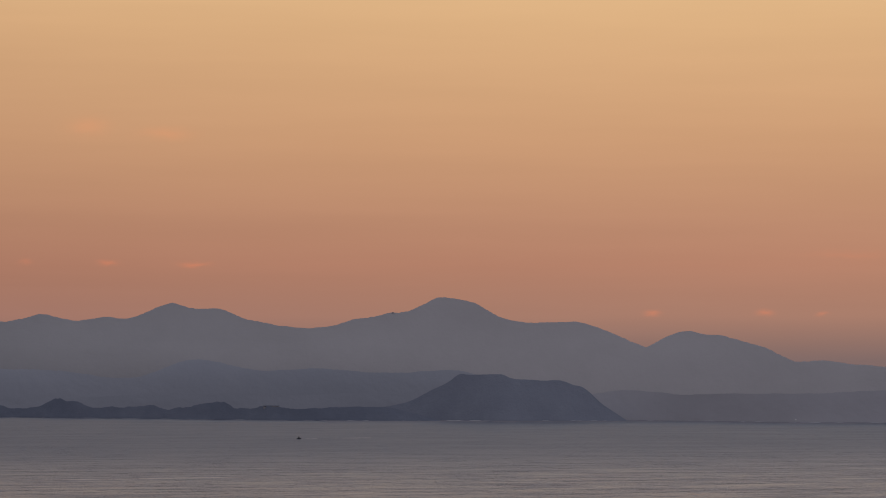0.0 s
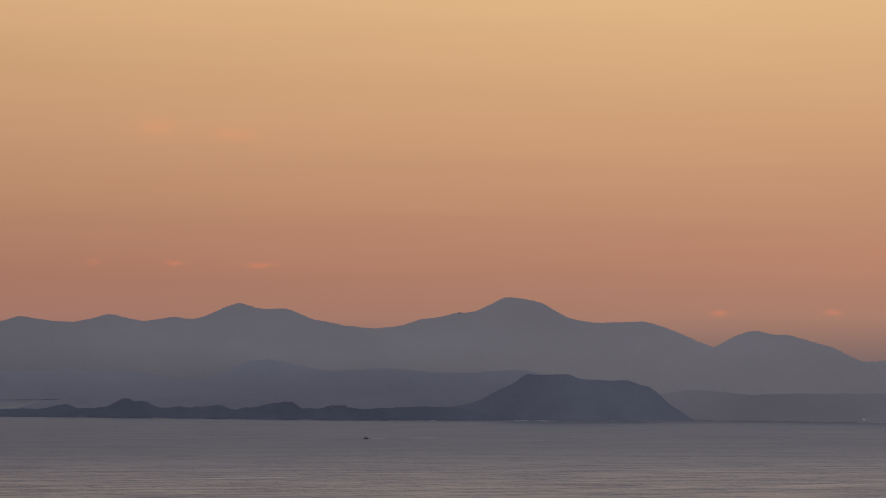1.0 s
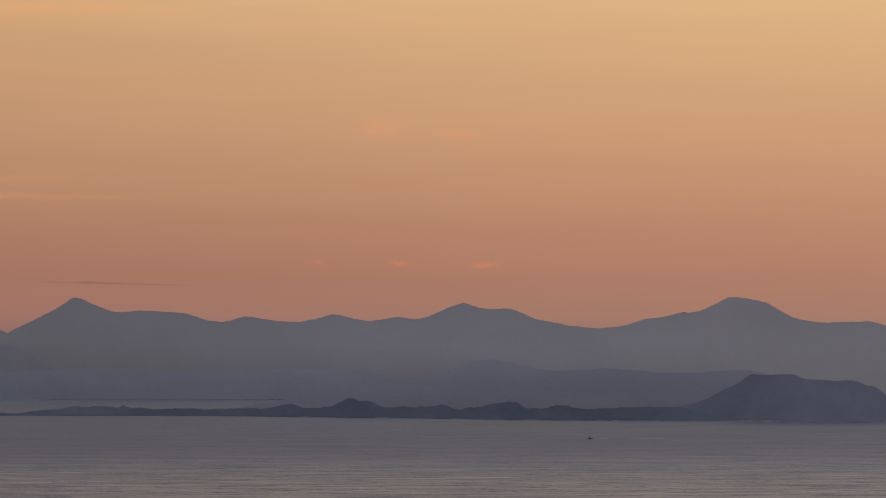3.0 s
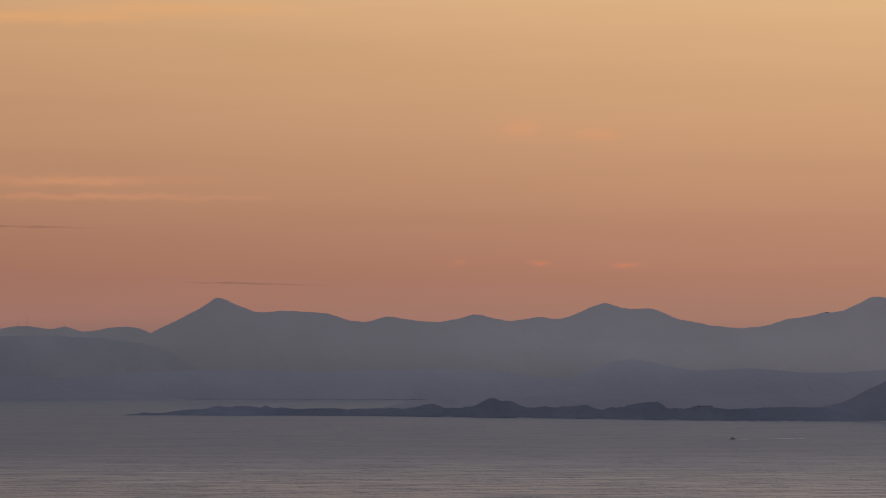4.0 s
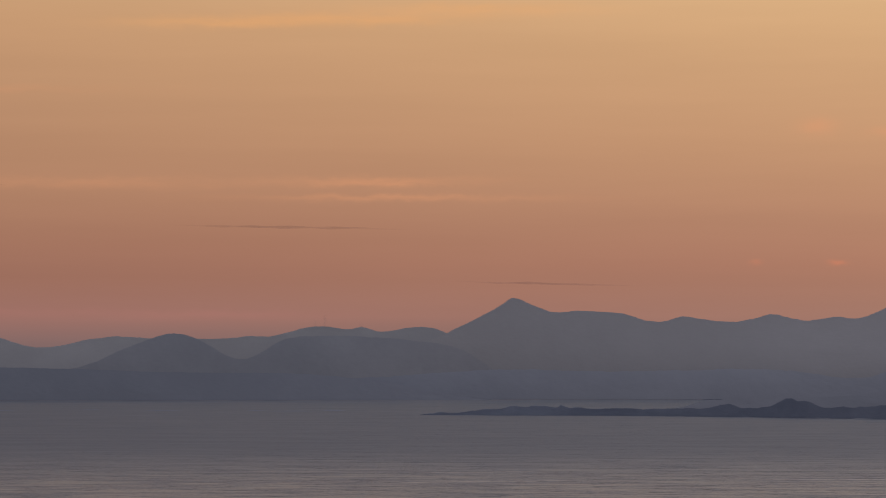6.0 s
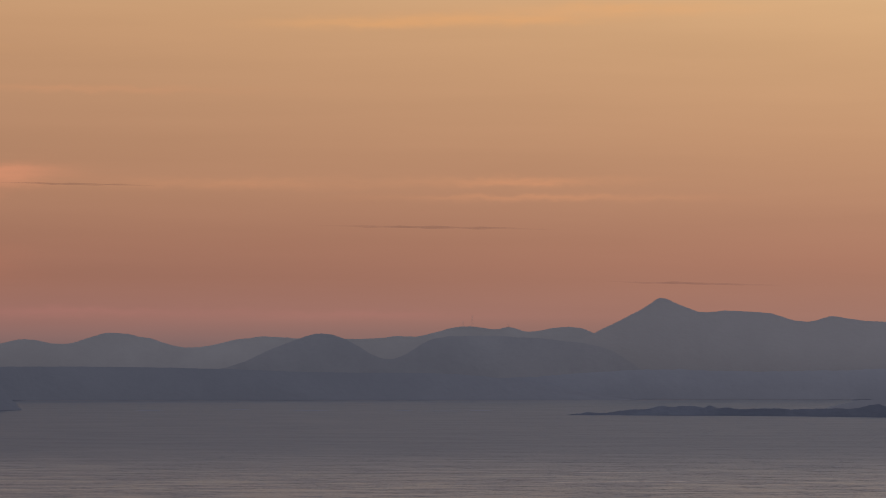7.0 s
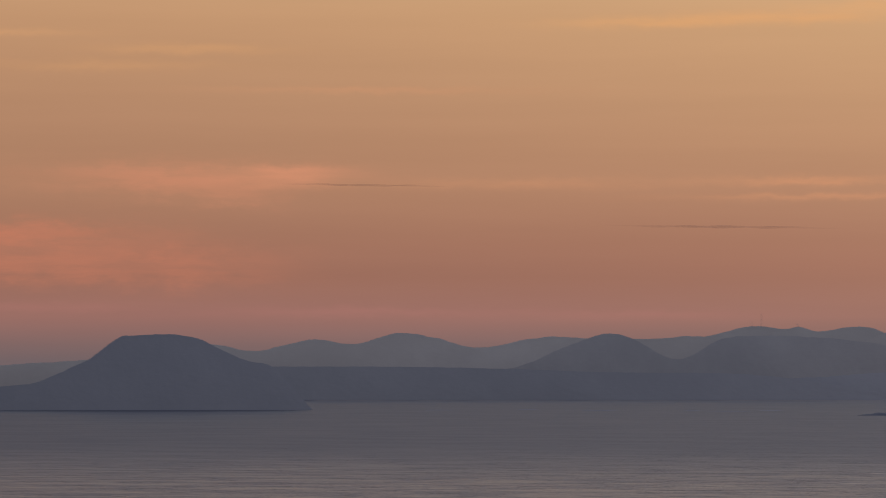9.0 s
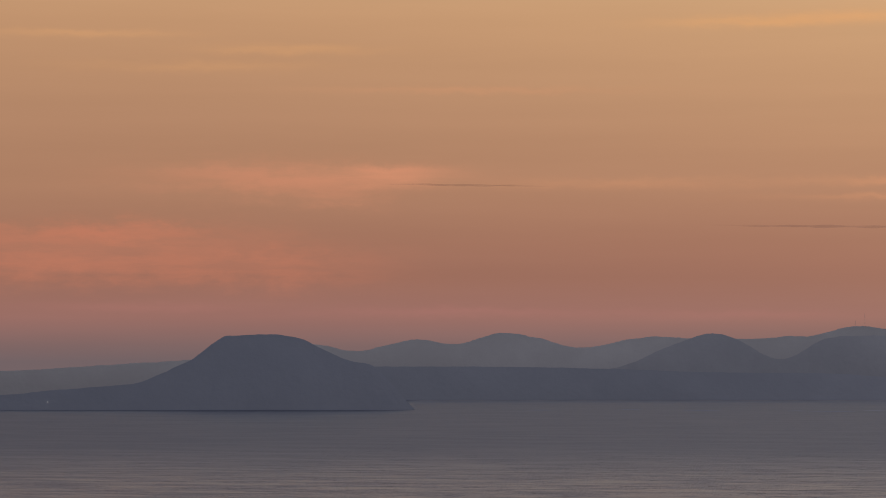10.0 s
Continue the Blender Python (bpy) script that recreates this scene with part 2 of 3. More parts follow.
DIM = lit("dim_lamp_glow", (1.0, 0.93, 0.82), 0.6)
WISP = veil("grey_cloud_wisp", (0.42, 0.30, 0.29), 0.13)


# ---- building tools ----
def polar(az, r, z=0.0):
    """A place r metres off in the direction az, degrees to the right of the first view."""
    return Vector((r * math.sin(radians(az)), r * math.cos(radians(az)), z))


def lattice(ix, iy, seed):
    """Repeatable pseudo-random values on an integer lattice."""
    v = np.sin(ix * 127.1 + iy * 311.7 + seed * 74.7) * 43758.5453
    return v - np.floor(v)


def grain2(x, y, seed=0.0):
    ix, iy = np.floor(x), np.floor(y)
    fx, fy = x - ix, y - iy
    fx, fy = fx * fx * (3 - 2 * fx), fy * fy * (3 - 2 * fy)
    a = lattice(ix, iy, seed) * (1 - fx) + lattice(ix + 1, iy, seed) * fx
    b = lattice(ix, iy + 1, seed) * (1 - fx) + lattice(ix + 1, iy + 1, seed) * fx
    return a * (1 - fy) + b * fy


def fractal(x, y, octaves=5, seed=0.0, ridged=False):
    """Summed noise, about -1..1 (ridged: 0..1 with sharp crests)."""
    total, size, weight = 0.0, 1.0, 0.0
    for k in range(octaves):
        v = grain2(x * 2 ** k, y * 2 ** k, seed + k) * 2 - 1
        total = total + size * ((1 - np.abs(v)) if ridged else v)
        weight += size
        size *= 0.5
    return total / weight


def sheet(name, grid, material, parent=None, joined=0):
    """One smooth mesh from a grid of places (rows, columns, 3). joined: the row of the crest; the outer columns only carry the shading over to the neighbour."""
    normals = None
    if joined:
        across, up = np.gradient(grid, axis=1), np.gradient(grid, axis=0)
        up[joined - 1] = grid[joined - 1] - grid[joined - 2]
        normals = np.cross(across, up)[:, 1:-1].reshape(-1, 3)
        normals /= np.linalg.norm(normals, axis=1, keepdims=True) + 1e-9
        grid = grid[:, 1:-1]
    rows, cols, _ = grid.shape
    k = np.arange(rows * cols).reshape(rows, cols)
    quads = np.stack([k[:-1, :-1], k[:-1, 1:], k[1:, 1:], k[1:, :-1]], -1).reshape(-1, 4)
    me = bpy.data.meshes.new(name)
    me.from_pydata(grid.reshape(-1, 3).tolist(), [], quads.tolist())
    me.polygons.foreach_set("use_smooth", np.ones(len(me.polygons), bool))
    if joined:
        me.normals_split_custom_set_from_vertices(normals.tolist())
    me.materials.append(material)
    ob = new(name, me)
    if parent:
        ob.parent = parent
    return ob


def part(name, bm, material, parent=None, label=""):
    me = bpy.data.meshes.new(name)
    bm.to_mesh(me)
    bm.free()
    me.materials.append(material)
    ob = new(name, me)
    ob.parent = parent
    return tagged(ob, label)


def skyline(hills, base, az, power=2.0):
    """Height of a range's crest over eye level, as a sum of hills: azimuth, height, width to the left, width to the right."""
    total = np.full_like(az, base, dtype=float)
    for c, h, wl, wr in hills:
        d = az - c
        total += h * np.exp(-np.abs(d / np.where(d < 0, wl, wr)) ** power)
    return total


def climb(slopes):
    """How far a slope has gone back from its foot at a height; slopes gives height and steepness in degrees."""
    high = np.linspace(0, 260, 521)
    steep = np.interp(high, [h for h, _ in slopes], [d for _, d in slopes])
    back = np.concatenate([[0], np.cumsum(0.5 / np.tan(np.radians(steep)))[:-1]])
    return lambda z, az: np.interp(z, high, back) + np.minimum(z, 0) * 0.4


def easing(one, other, lo, hi):
    """A slope that passes smoothly from one kind to another along the coast."""
    def at(z, az):
        s = np.clip((az - lo) / (hi - lo), 0, 1)
        s = s * s * (3 - 2 * s)
        return one(z, az) * (1 - s) + other(z, az) * s
    return at


def hillside(name, crest, az0, az1, toe, material, go, z_toe=-2.0, depth=100.0, seed=1.0, step=0.016, rows=44,
             crag=0.8, relief=1.0, fold=1.3, parent=None):
    """A stretch of hills between two azimuths: slopes with spurs and gullies climb from the toe line to the crest and fall away behind.
    crest gives the height along an azimuth, toe the distance, go the slope, relief the depth of the gullies in metres, fold how many there are to a degree."""
    cols = max(24, int((az1 - az0) / step))
    az = az0 + (az1 - az0) * np.arange(-1, cols + 1) / (cols - 1)
    cols += 2
    front = np.linspace(0, 1, rows)
    behind = np.linspace(0, 1, 9)[1:]
    rt = toe(az)
    top = crest(az) + crag * (fractal(az * 5, az * 0, 6, seed + 3) + 0.5 * fractal(az * 40, az * 0, 3, seed + 13))
    rc = rt
    for _ in range(4):
        crest_z = EYE + top / FOCAL * rc
        rc = rt + go(crest_z, az)
    grid = np.zeros((rows + len(behind), cols, 3))
    for i, t in enumerate(np.concatenate([front, 1 + behind])):
        s = min(t, 1)
        z = z_toe + (crest_z - z_toe) * s
        spurs = fractal(az * fold + 0.25 * s, az * 0 + seed + s * 0.8, 4, seed + 5)
        r = rt + go(z, az) + relief * 4 * s * (1 - s) * spurs
        if t > 1:
            r = rc + depth * (t - 1)
            z = crest_z - (t - 1) ** 1.4 * 1.02 * np.maximum(crest_z - z_toe, 2)
        grid[i] = np.stack([r * np.sin(np.radians(az)), r * np.cos(np.radians(az)), z], -1)
    return sheet(name, grid, material, parent, rows)


def ridge(*ranges):
    """The crest line of one or more overlapping ranges: hills, base and shape of each."""
    return lambda az: np.maximum.reduce([skyline(hills, base, az, power) for hills, base, power in ranges])


def level(r):
    return lambda az: np.full_like(az, float(r))


def between(a, b, lo, hi):
    """A distance that passes smoothly from a to b as the azimuth goes from lo to hi."""
    def at(az):
        s = np.clip((az - lo) / (hi - lo), 0, 1)
        return a + (b - a) * s * s * (3 - 2 * s)
    return at


# ---- the sea ----
rings = np.concatenate([[0.5], np.geomspace(20, 40000, 60)])
turns = np.linspace(0, 2 * math.pi, 181)
sea = sheet("water", np.stack([rings[:, None] * np.sin(turns), rings[:, None] * np.cos(turns), np.zeros((61, 181))], -1)[:, ::-1], WATER)
tagged(sea, "grey-mauve ruffled sea with drawn-out slicks", "sea", kind="structure")

# ---- the ranges across the strait ----
FAR_RANGE = [(-12.02, 143.0, 2.79, 0.84), (-11.90, 2.0, 0.16, 0.18), (-10.78, 79.8, 1.03, 1.37), (-9.94, 52.8, 1.20, 0.81),
             (-8.81, 42.8, 0.57, 1.06), (-7.37, 116.3, 2.78, 0.90), (-6.05, 120.3, 1.03, 2.30), (-4.92, 58.5, 0.74, 0.71),
             (-4.90, 1.5, 0.16, 0.16), (-4.05, 28.9, 0.53, 0.40), (-3.38, 86.0, 1.18, 1.56), (-1.66, 79.5, 1.26, 0.81),
             (-0.91, 60.4, 0.64, 1.42), (-0.08, 85.1, 0.86, 0.96), (0.69, 66.1, 0.81, 2.57), (2.47, 54.2, 1.39, 1.40), (3.66, 51.3, 3.97, 0.91),
             (-5.3, 2.2, 0.3, 0.3), (-4.35, 1.5, 0.2, 0.25), (-9.9, -1.5, 0.4, 0.4)]
RIGHT_MOUNTAIN = [(3.60, 76.4, 0.88, 0.76), (4.48, 93.1, 0.63, 0.48), (5.11, 76.8, 0.42, 0.58), (5.81, 50.3, 0.63, 0.48),
                  (6.73, 51.4, 0.93, 0.81), (7.82, 16.3, 0.58, 0.95), (9.37, 55.4, 2.49, 4.01)]
LEFT_RANGE = [(-13.54, 127.7, 1.40, 1.50), (-14.66, 9.6, 0.22, 0.20), (-15.51, 93.3, 1.11, 1.06), (-16.57, 41.1, 0.61, 1.26),
              (-17.44, 81.5, 1.07, 0.90), (-19.17, 101.1, 1.61, 1.33), (-21.92, 108.7, 0.97, 1.02), (-20.92, 29.7, 0.59, 1.41),
              (-23.57, 100.8, 1.54, 0.94), (-25.44, 56.9, 1.60, 0.76), (-27.56, 50.3, 2.79, 2.02), (-32.11, 45.2, 4.05, 4.05)]
MID_HILLS = [(-19.32, 56.8, 2.59, 1.02), (-17.90, 108.8, 1.10, 1.13), (-16.00, 90.1, 0.78, 1.22), (-15.14, 31.2, 0.93, 0.71),
             (-14.28, 70.6, 0.88, 0.91), (-13.00, 84.8, 1.09, 1.05)]
TABLE_MOUNTAIN = [(-30.33, 26.0, 4.73, 1.27), (-28.32, 42.4, 1.46, 0.57), (-27.65, 54.9, 0.50, 0.64), (-27.01, 84.7, 0.50, 0.36),
                  (-26.55, 77.4, 0.37, 0.44), (-25.96, 100.7, 0.54, 0.49), (-25.41, 42.5, 0.37, 0.51), (-24.89, 60.5, 0.75, 1.31),
                  (-23.08, 26.2, 1.18, 1.64), (-20.42, 71.6, 3.65, 4.6), (-15.2, 40.0, 2.6, 3.0)]
FOOTHILLS = [(-12.0, 27.0, 3.0, 2.0), (-9.3, 16.0, 1.6, 1.4), (-7.2, 26.0, 1.7, 1.3), (-4.5, 44.0, 0.85, 1.0), (-2.4, 27.0, 1.2, 1.2), (0.2, 26.0, 1.6, 0.7)]
COASTAL_FLAT = [(2.0, 18.0, 1.2, 1.0), (3.35, 20.0, 0.6, 0.9), (5.2, 16.0, 1.3, 1.5), (8.2, 24.0, 1.9, 2.5)]
NEAR_COAST = [(-8.2, 30.0, 1.0, 1.3), (-6.0, 32.0, 1.4, 1.6), (-3.6, 36.0, 1.7, 1.9), (-1.1, 34.0, 1.5, 1.6)]
ISLAND_HILL = [(-0.92, 39.9, 2.27, 0.90), (-0.07, 6.8, 0.87, 0.19), (-0.07, 44.7, 0.46, 0.54), (0.38, 59.9, 0.33, 1.07), (0.81, 38.1, 0.41, 0.29),
               (1.15, 36.4, 0.24, 0.51), (1.68, 51.8, 0.46, 0.42), (2.14, 56.2, 0.36, 0.27), (2.55, 66.7, 0.31, 0.40), (3.12, 23.3, 0.33, 0.38)]
LAVA_HUMMOCKS = [(-13.26, 9.0, 0.42, 1.13), (-12.36, 9.7, 0.38, 0.41), (-11.92, 13.8, 0.24, 0.23), (-11.53, 13.6, 0.23, 0.34), (-11.11, 12.5, 0.47, 0.09),
                 (-10.99, 14.4, 0.11, 0.92), (-10.05, 7.2, 0.76, 0.41), (-9.52, 10.8, 0.47, 0.73), (-8.71, 12.9, 0.65, 0.39), (-8.21, 15.5, 0.29, 0.22),
                 (-7.92, 18.5, 0.24, 1.05), (-7.34, 4.4, 0.20, 0.99), (-6.97, 18.6, 0.24, 0.22), (-6.62, 13.7, 0.22, 0.21), (-6.03, 16.9, 0.61, 0.20),
                 (-5.66, 17.7, 0.25, 0.42), (-5.24, 14.9, 0.23, 0.33), (-4.76, 13.2, 0.21, 0.85), (-3.99, 20.6, 0.56, 0.12), (-3.84, 13.2, 0.09, 1.24),
                 (-3.25, 5.3, 0.15, 0.35), (-2.74, 6.1, 0.58, 0.26), (-2.32, 7.4, 0.29, 0.67), (-1.16, 18.3, 1.14, 0.75), (0.6, -14.0, 0.8, 0.5)]

# steepness by height, shaped to shade like haze: steep feet, gentler ground, steeper summits
STRAIT_SLOPES = climb([(0, 73), (18, 69), (36, 60), (54, 49), (74, 39), (95, 39), (115, 44), (150, 47)])
EAST_SLOPES = climb([(0, 51), (36, 46), (60, 41), (84, 38), (115, 43), (150, 47)])
MID_SLOPES = climb([(0, 74), (40, 70), (62, 61), (80, 53), (110, 49), (150, 50)])
FAR_SLOPES = easing(easing(MID_SLOPES, STRAIT_SLOPES, -12.5, -5.5), EAST_SLOPES, -3.0, 3.0)
DARK_SLOPES = climb([(0, 68), (50, 61), (110, 56)])
PLAIN_SLOPES = climb([(0, 64), (50, 55)])
DUNE_SLOPES = climb([(0, 62), (60, 52)])
far_crest = ridge((FAR_RANGE, -70, 1.7), (RIGHT_MOUNTAIN, -70, 2.0))
RANGE = "mountains of the far shore"
for az0, az1, label in (
        (-14.34, -9.32, "grey-blue pointed volcano in dusk haze on the far shore"),
        (-9.32, -6.72, "low rounded grey mountain of the hazy far range"),
        (-6.72, -2.42, "twin-topped grey mountain of the hazy far range"),
        (-2.42, 1.61, "broad high grey mountain with a small summit hut"),
        (1.61, 3.66, "long sloping grey shoulder of the far range"),
        (3.66, 10.2, "humped grey mountain falling to low land beside the strait")):
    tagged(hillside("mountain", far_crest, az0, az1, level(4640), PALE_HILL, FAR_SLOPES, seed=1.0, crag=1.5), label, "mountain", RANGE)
main_mountain = bpy.data.objects["mountain.003"]
for az0, az1, label in (
        (-33.0, -25.2, "long low pale ridge behind the table mountain"),
        (-25.2, -22.74, "small rounded pale hill in dusk haze"),
        (-22.74, -20.33, "pale hill with a rounded crest in dusk haze"),
        (-20.33, -16.4, "flat-backed pale ridge behind darker hills"),
        (-16.4, -12.41, "pale rounded hills carrying radio masts")):
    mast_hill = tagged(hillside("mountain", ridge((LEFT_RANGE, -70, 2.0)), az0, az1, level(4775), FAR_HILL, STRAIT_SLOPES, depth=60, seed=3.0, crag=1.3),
                       label, "mountain", RANGE)
for az0, az1, label in (
        (-20.6, -16.83, "dark dome-shaped hill of the nearer range"),
        (-16.83, -7.0, "dark flat-topped hills of the nearer range")):
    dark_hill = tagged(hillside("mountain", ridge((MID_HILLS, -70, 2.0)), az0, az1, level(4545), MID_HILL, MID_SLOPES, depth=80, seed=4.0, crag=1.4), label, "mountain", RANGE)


def table_crest(az):
    """The table mountain with its flanks; a headland on its eastern side runs down into the bay."""
    s = np.clip((az + 24.4) / 1.2, 0, 1)
    return skyline(TABLE_MOUNTAIN, -86, az) - 90 * s * s * (3 - 2 * s)


def plain_crest(az):
    return np.minimum(skyline(TABLE_MOUNTAIN, -86, az), -9.0)


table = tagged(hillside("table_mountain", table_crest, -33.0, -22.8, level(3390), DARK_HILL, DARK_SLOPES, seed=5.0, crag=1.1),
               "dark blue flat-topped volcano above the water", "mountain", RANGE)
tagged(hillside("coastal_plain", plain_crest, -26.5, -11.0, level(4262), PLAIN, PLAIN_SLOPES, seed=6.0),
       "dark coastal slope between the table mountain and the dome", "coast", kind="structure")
inner, outer = between(3237, 2795, 0.3, 2.3), between(0, 85, 3.0, 7.0)


def right_shore(az):
    return inner(az) - outer(az)


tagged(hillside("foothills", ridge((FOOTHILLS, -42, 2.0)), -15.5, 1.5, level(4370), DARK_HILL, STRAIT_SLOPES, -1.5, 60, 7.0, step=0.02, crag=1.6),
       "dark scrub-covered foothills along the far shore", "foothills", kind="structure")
shore_land = tagged(hillside("coastal_flat", ridge((COASTAL_FLAT, -75, 2.0)), 0.6, 10.2, right_shore, HAZED_FLAT, DUNE_SLOPES, -1.5, 60, 8.0, step=0.02, crag=1.2),
                    "low hazy grey coastal flat behind a line of surf", "coast", kind="structure")
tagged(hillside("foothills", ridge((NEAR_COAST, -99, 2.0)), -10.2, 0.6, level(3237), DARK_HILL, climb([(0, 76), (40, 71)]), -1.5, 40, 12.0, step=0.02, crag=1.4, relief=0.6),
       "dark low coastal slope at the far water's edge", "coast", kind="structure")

# the low ground under the hills
az = np.linspace(-33, 10.2, 700)
near = np.where(az < -26.5, 3460.0, np.where(az < 0.4, 4440.0, right_shore(az) + 50))
rows = [near + (4985 - near) * t for t in np.linspace(0, 1, 24)]
low = np.stack([np.stack([r * np.sin(np.radians(az)), r * np.cos(np.radians(az)), 0.4 + 0.5 * fractal(az * 3, r / 90, 4, 21.0)], -1) for r in rows])
tagged(sheet("ground", low, SHORE_ROCK), "dark flat ground of the far shore under the hills", "ground", kind="structure")

# ---- the island ----
island = tagged(new("island"), "dark volcanic island with a flat-topped cone and lava spit", "island")
shore = between(3060, 2760, -12.0, 0.0)
cone_foot = between(2835, 2768, -1.8, 1.3)
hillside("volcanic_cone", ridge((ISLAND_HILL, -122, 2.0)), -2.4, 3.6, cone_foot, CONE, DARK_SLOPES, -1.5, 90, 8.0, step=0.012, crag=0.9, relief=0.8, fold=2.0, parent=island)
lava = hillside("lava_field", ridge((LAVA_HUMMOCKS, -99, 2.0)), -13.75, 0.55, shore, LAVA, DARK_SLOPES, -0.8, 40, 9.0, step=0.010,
                rows=24, crag=2.4, relief=0.5, fold=4.0, parent=island)


# ---- small things on land and water ----
def ground(ob, az, el):
    """Where the line of sight in that direction meets the terrain ob."""
    tree = bvhtree.BVHTree.FromPolygons([v.co for v in ob.data.vertices], [p.vertices for p in ob.data.polygons])
    way = polar(az, 1.0) * math.cos(radians(el)) + Vector((0, 0, math.sin(radians(el))))
    return tree.ray_cast(Vector((0, 0, EYE)), way)[0]


def crest_of(ob, az, r0, r1):
    """The highest place of the terrain along an azimuth."""
    tree = bvhtree.BVHTree.FromPolygons([v.co for v in ob.data.vertices], [p.vertices for p in ob.data.polygons])
    hits = [tree.ray_cast(polar(az, r, 900), Vector((0, 0, -1)))[0] for r in np.linspace(r0, r1, 60)]
    return max((h for h in hits if h), key=lambda h: h.z)


def block(bm, cx, cy, cz, sx, sy, sz, bevel=0.0):
    made = bmesh.ops.create_cube(bm, size=1.0)["verts"]
    for v in made:
        v.co = Vector((cx + v.co.x * sx, cy + v.co.y * sy, cz + v.co.z * sz))
    if bevel:
        edges = list({e for v in made for e in v.link_edges})
        bmesh.ops.bevel(bm, geom=edges, offset=bevel, segments=2, affect="EDGES")
    return bm


def rod(bm, a, b, radius, sides=6):
    a, b = Vector(a), Vector(b)
    made = bmesh.ops.create_cone(bm, segments=sides, radius1=radius, radius2=radius, depth=(b - a).length, cap_ends=True)["verts"]
    turn = (b - a).to_track_quat("Z", "Y").to_matrix().to_4x4()
    bmesh.ops.transform(bm, matrix=Matrix.Translation((a + b) / 2) @ turn, verts=made)
    return bm


def boat(place, heading):
    """A small open fishing boat with a wheelhouse and a stub mast."""
    thing = new("fishing_boat")
    bm = bmesh.new()
    stations = 13
    ring = []
    for i in range(stations):
        s = i / (stations - 1)
        half = 0.95 * (1 - max(0, (s - 0.35) / 0.65) ** 2.2) * (0.82 + 0.18 * min(1, s * 3))
        sheer = 0.75 + 0.55 * s ** 2.4
        x = -2.9 + 5.8 * s
        row = [(x, -half, sheer), (x, -half * 0.86, 0.15), (x, -half * 0.25, -0.35), (x, half * 0.25, -0.35), (x, half * 0.86, 0.15), (x, half, sheer)]
        ring.append([bm.verts.new(p) for p in row])
    for p, q in zip(ring, ring[1:]):
        for k in range(5):
            bm.faces.new((p[k], q[k], q[k + 1], p[k + 1]))
        bm.faces.new((p[0], p[5], q[5], q[0]))
    bm.faces.new(ring[0])
    bmesh.ops.remove_doubles(bm, verts=bm.verts, dist=0.01)
    bmesh.ops.recalc_face_normals(bm, faces=bm.faces)
    part("hull", bm, HULL, thing)
    house = part("wheelhouse", block(bmesh.new(), -0.5, 0, 1.5, 1.7, 1.3, 1.5, 0.08), CABIN, thing, "small weathered wheelhouse")
    for side in (-0.655, 0.655):
        part("window", block(bmesh.new(), -0.4, side, 1.85, 1.1, 0.03, 0.45), GLASS, house)
    part("roof", block(bmesh.new(), -0.5, 0, 2.3, 2.0, 1.55, 0.1, 0.03), HULL, thing)
    part("mast", rod(bmesh.new(), (-1.2, 0, 0.8), (-1.2, 0, 3.2), 0.06), STEEL, thing)
    part("railing", rod(bmesh.new(), (0.9, 0.55, 1.6), (2.6, 0.1, 1.75), 0.03), STEEL, thing)
    part("railing", rod(bmesh.new(), (0.9, -0.55, 1.6), (2.6, -0.1, 1.75), 0.03), STEEL, thing)
    thing.matrix_world = Matrix.Translation(place) @ pose(0, 0, 0, 0, 0, heading) @ Matrix.Diagonal((0.62, 0.62, 0.7, 1))
    return tagged(thing, "small dark fishing boat lying on calm grey water", "boat")


def radio_mast(place, tall):
    """A three-legged lattice mast with braces and a whip."""
    thing = new("radio_mast")
    base, top = 0.9, 0.3
    corner = [(math.cos(radians(a)), math.sin(radians(a))) for a in (90, 210, 330)]
    for cx, cy in corner:
        part("leg", rod(bmesh.new(), (cx * base, cy * base, -1), (cx * top, cy * top, tall * 0.86), 0.05), STEEL, thing)
    bays = 7
    for k in range(bays):
        h0, h1 = (tall * 0.86 * j / bays for j in (k, k + 1))
        w0, w1 = (base + (top - base) * j / bays for j in (k, k + 1))
        bm = bmesh.new()
        for i in range(3):
            (ax, ay), (bx, by) = corner[i], corner[(i + 1) % 3]
            rod(bm, (ax * w0, ay * w0, h0), (bx * w1, by * w1, h1), 0.014, 4)
            rod(bm, (ax * w1, ay * w1, h1), (bx * w1, by * w1, h1), 0.014, 4)
        part("brace", bm, STEEL, thing)
    part("antenna", rod(bmesh.new(), (0, 0, tall * 0.84), (0, 0, tall), 0.09), STEEL, thing)
    part("cabinet", block(bmesh.new(), 1.2, 1.6, 0.2, 1.4, 1.2, 1.6, 0.06), CABIN, thing)
    thing.matrix_world = Matrix.Translation(place)
    return tagged(thing, "slender grey lattice radio mast on a hilltop", "mast", "radio masts")


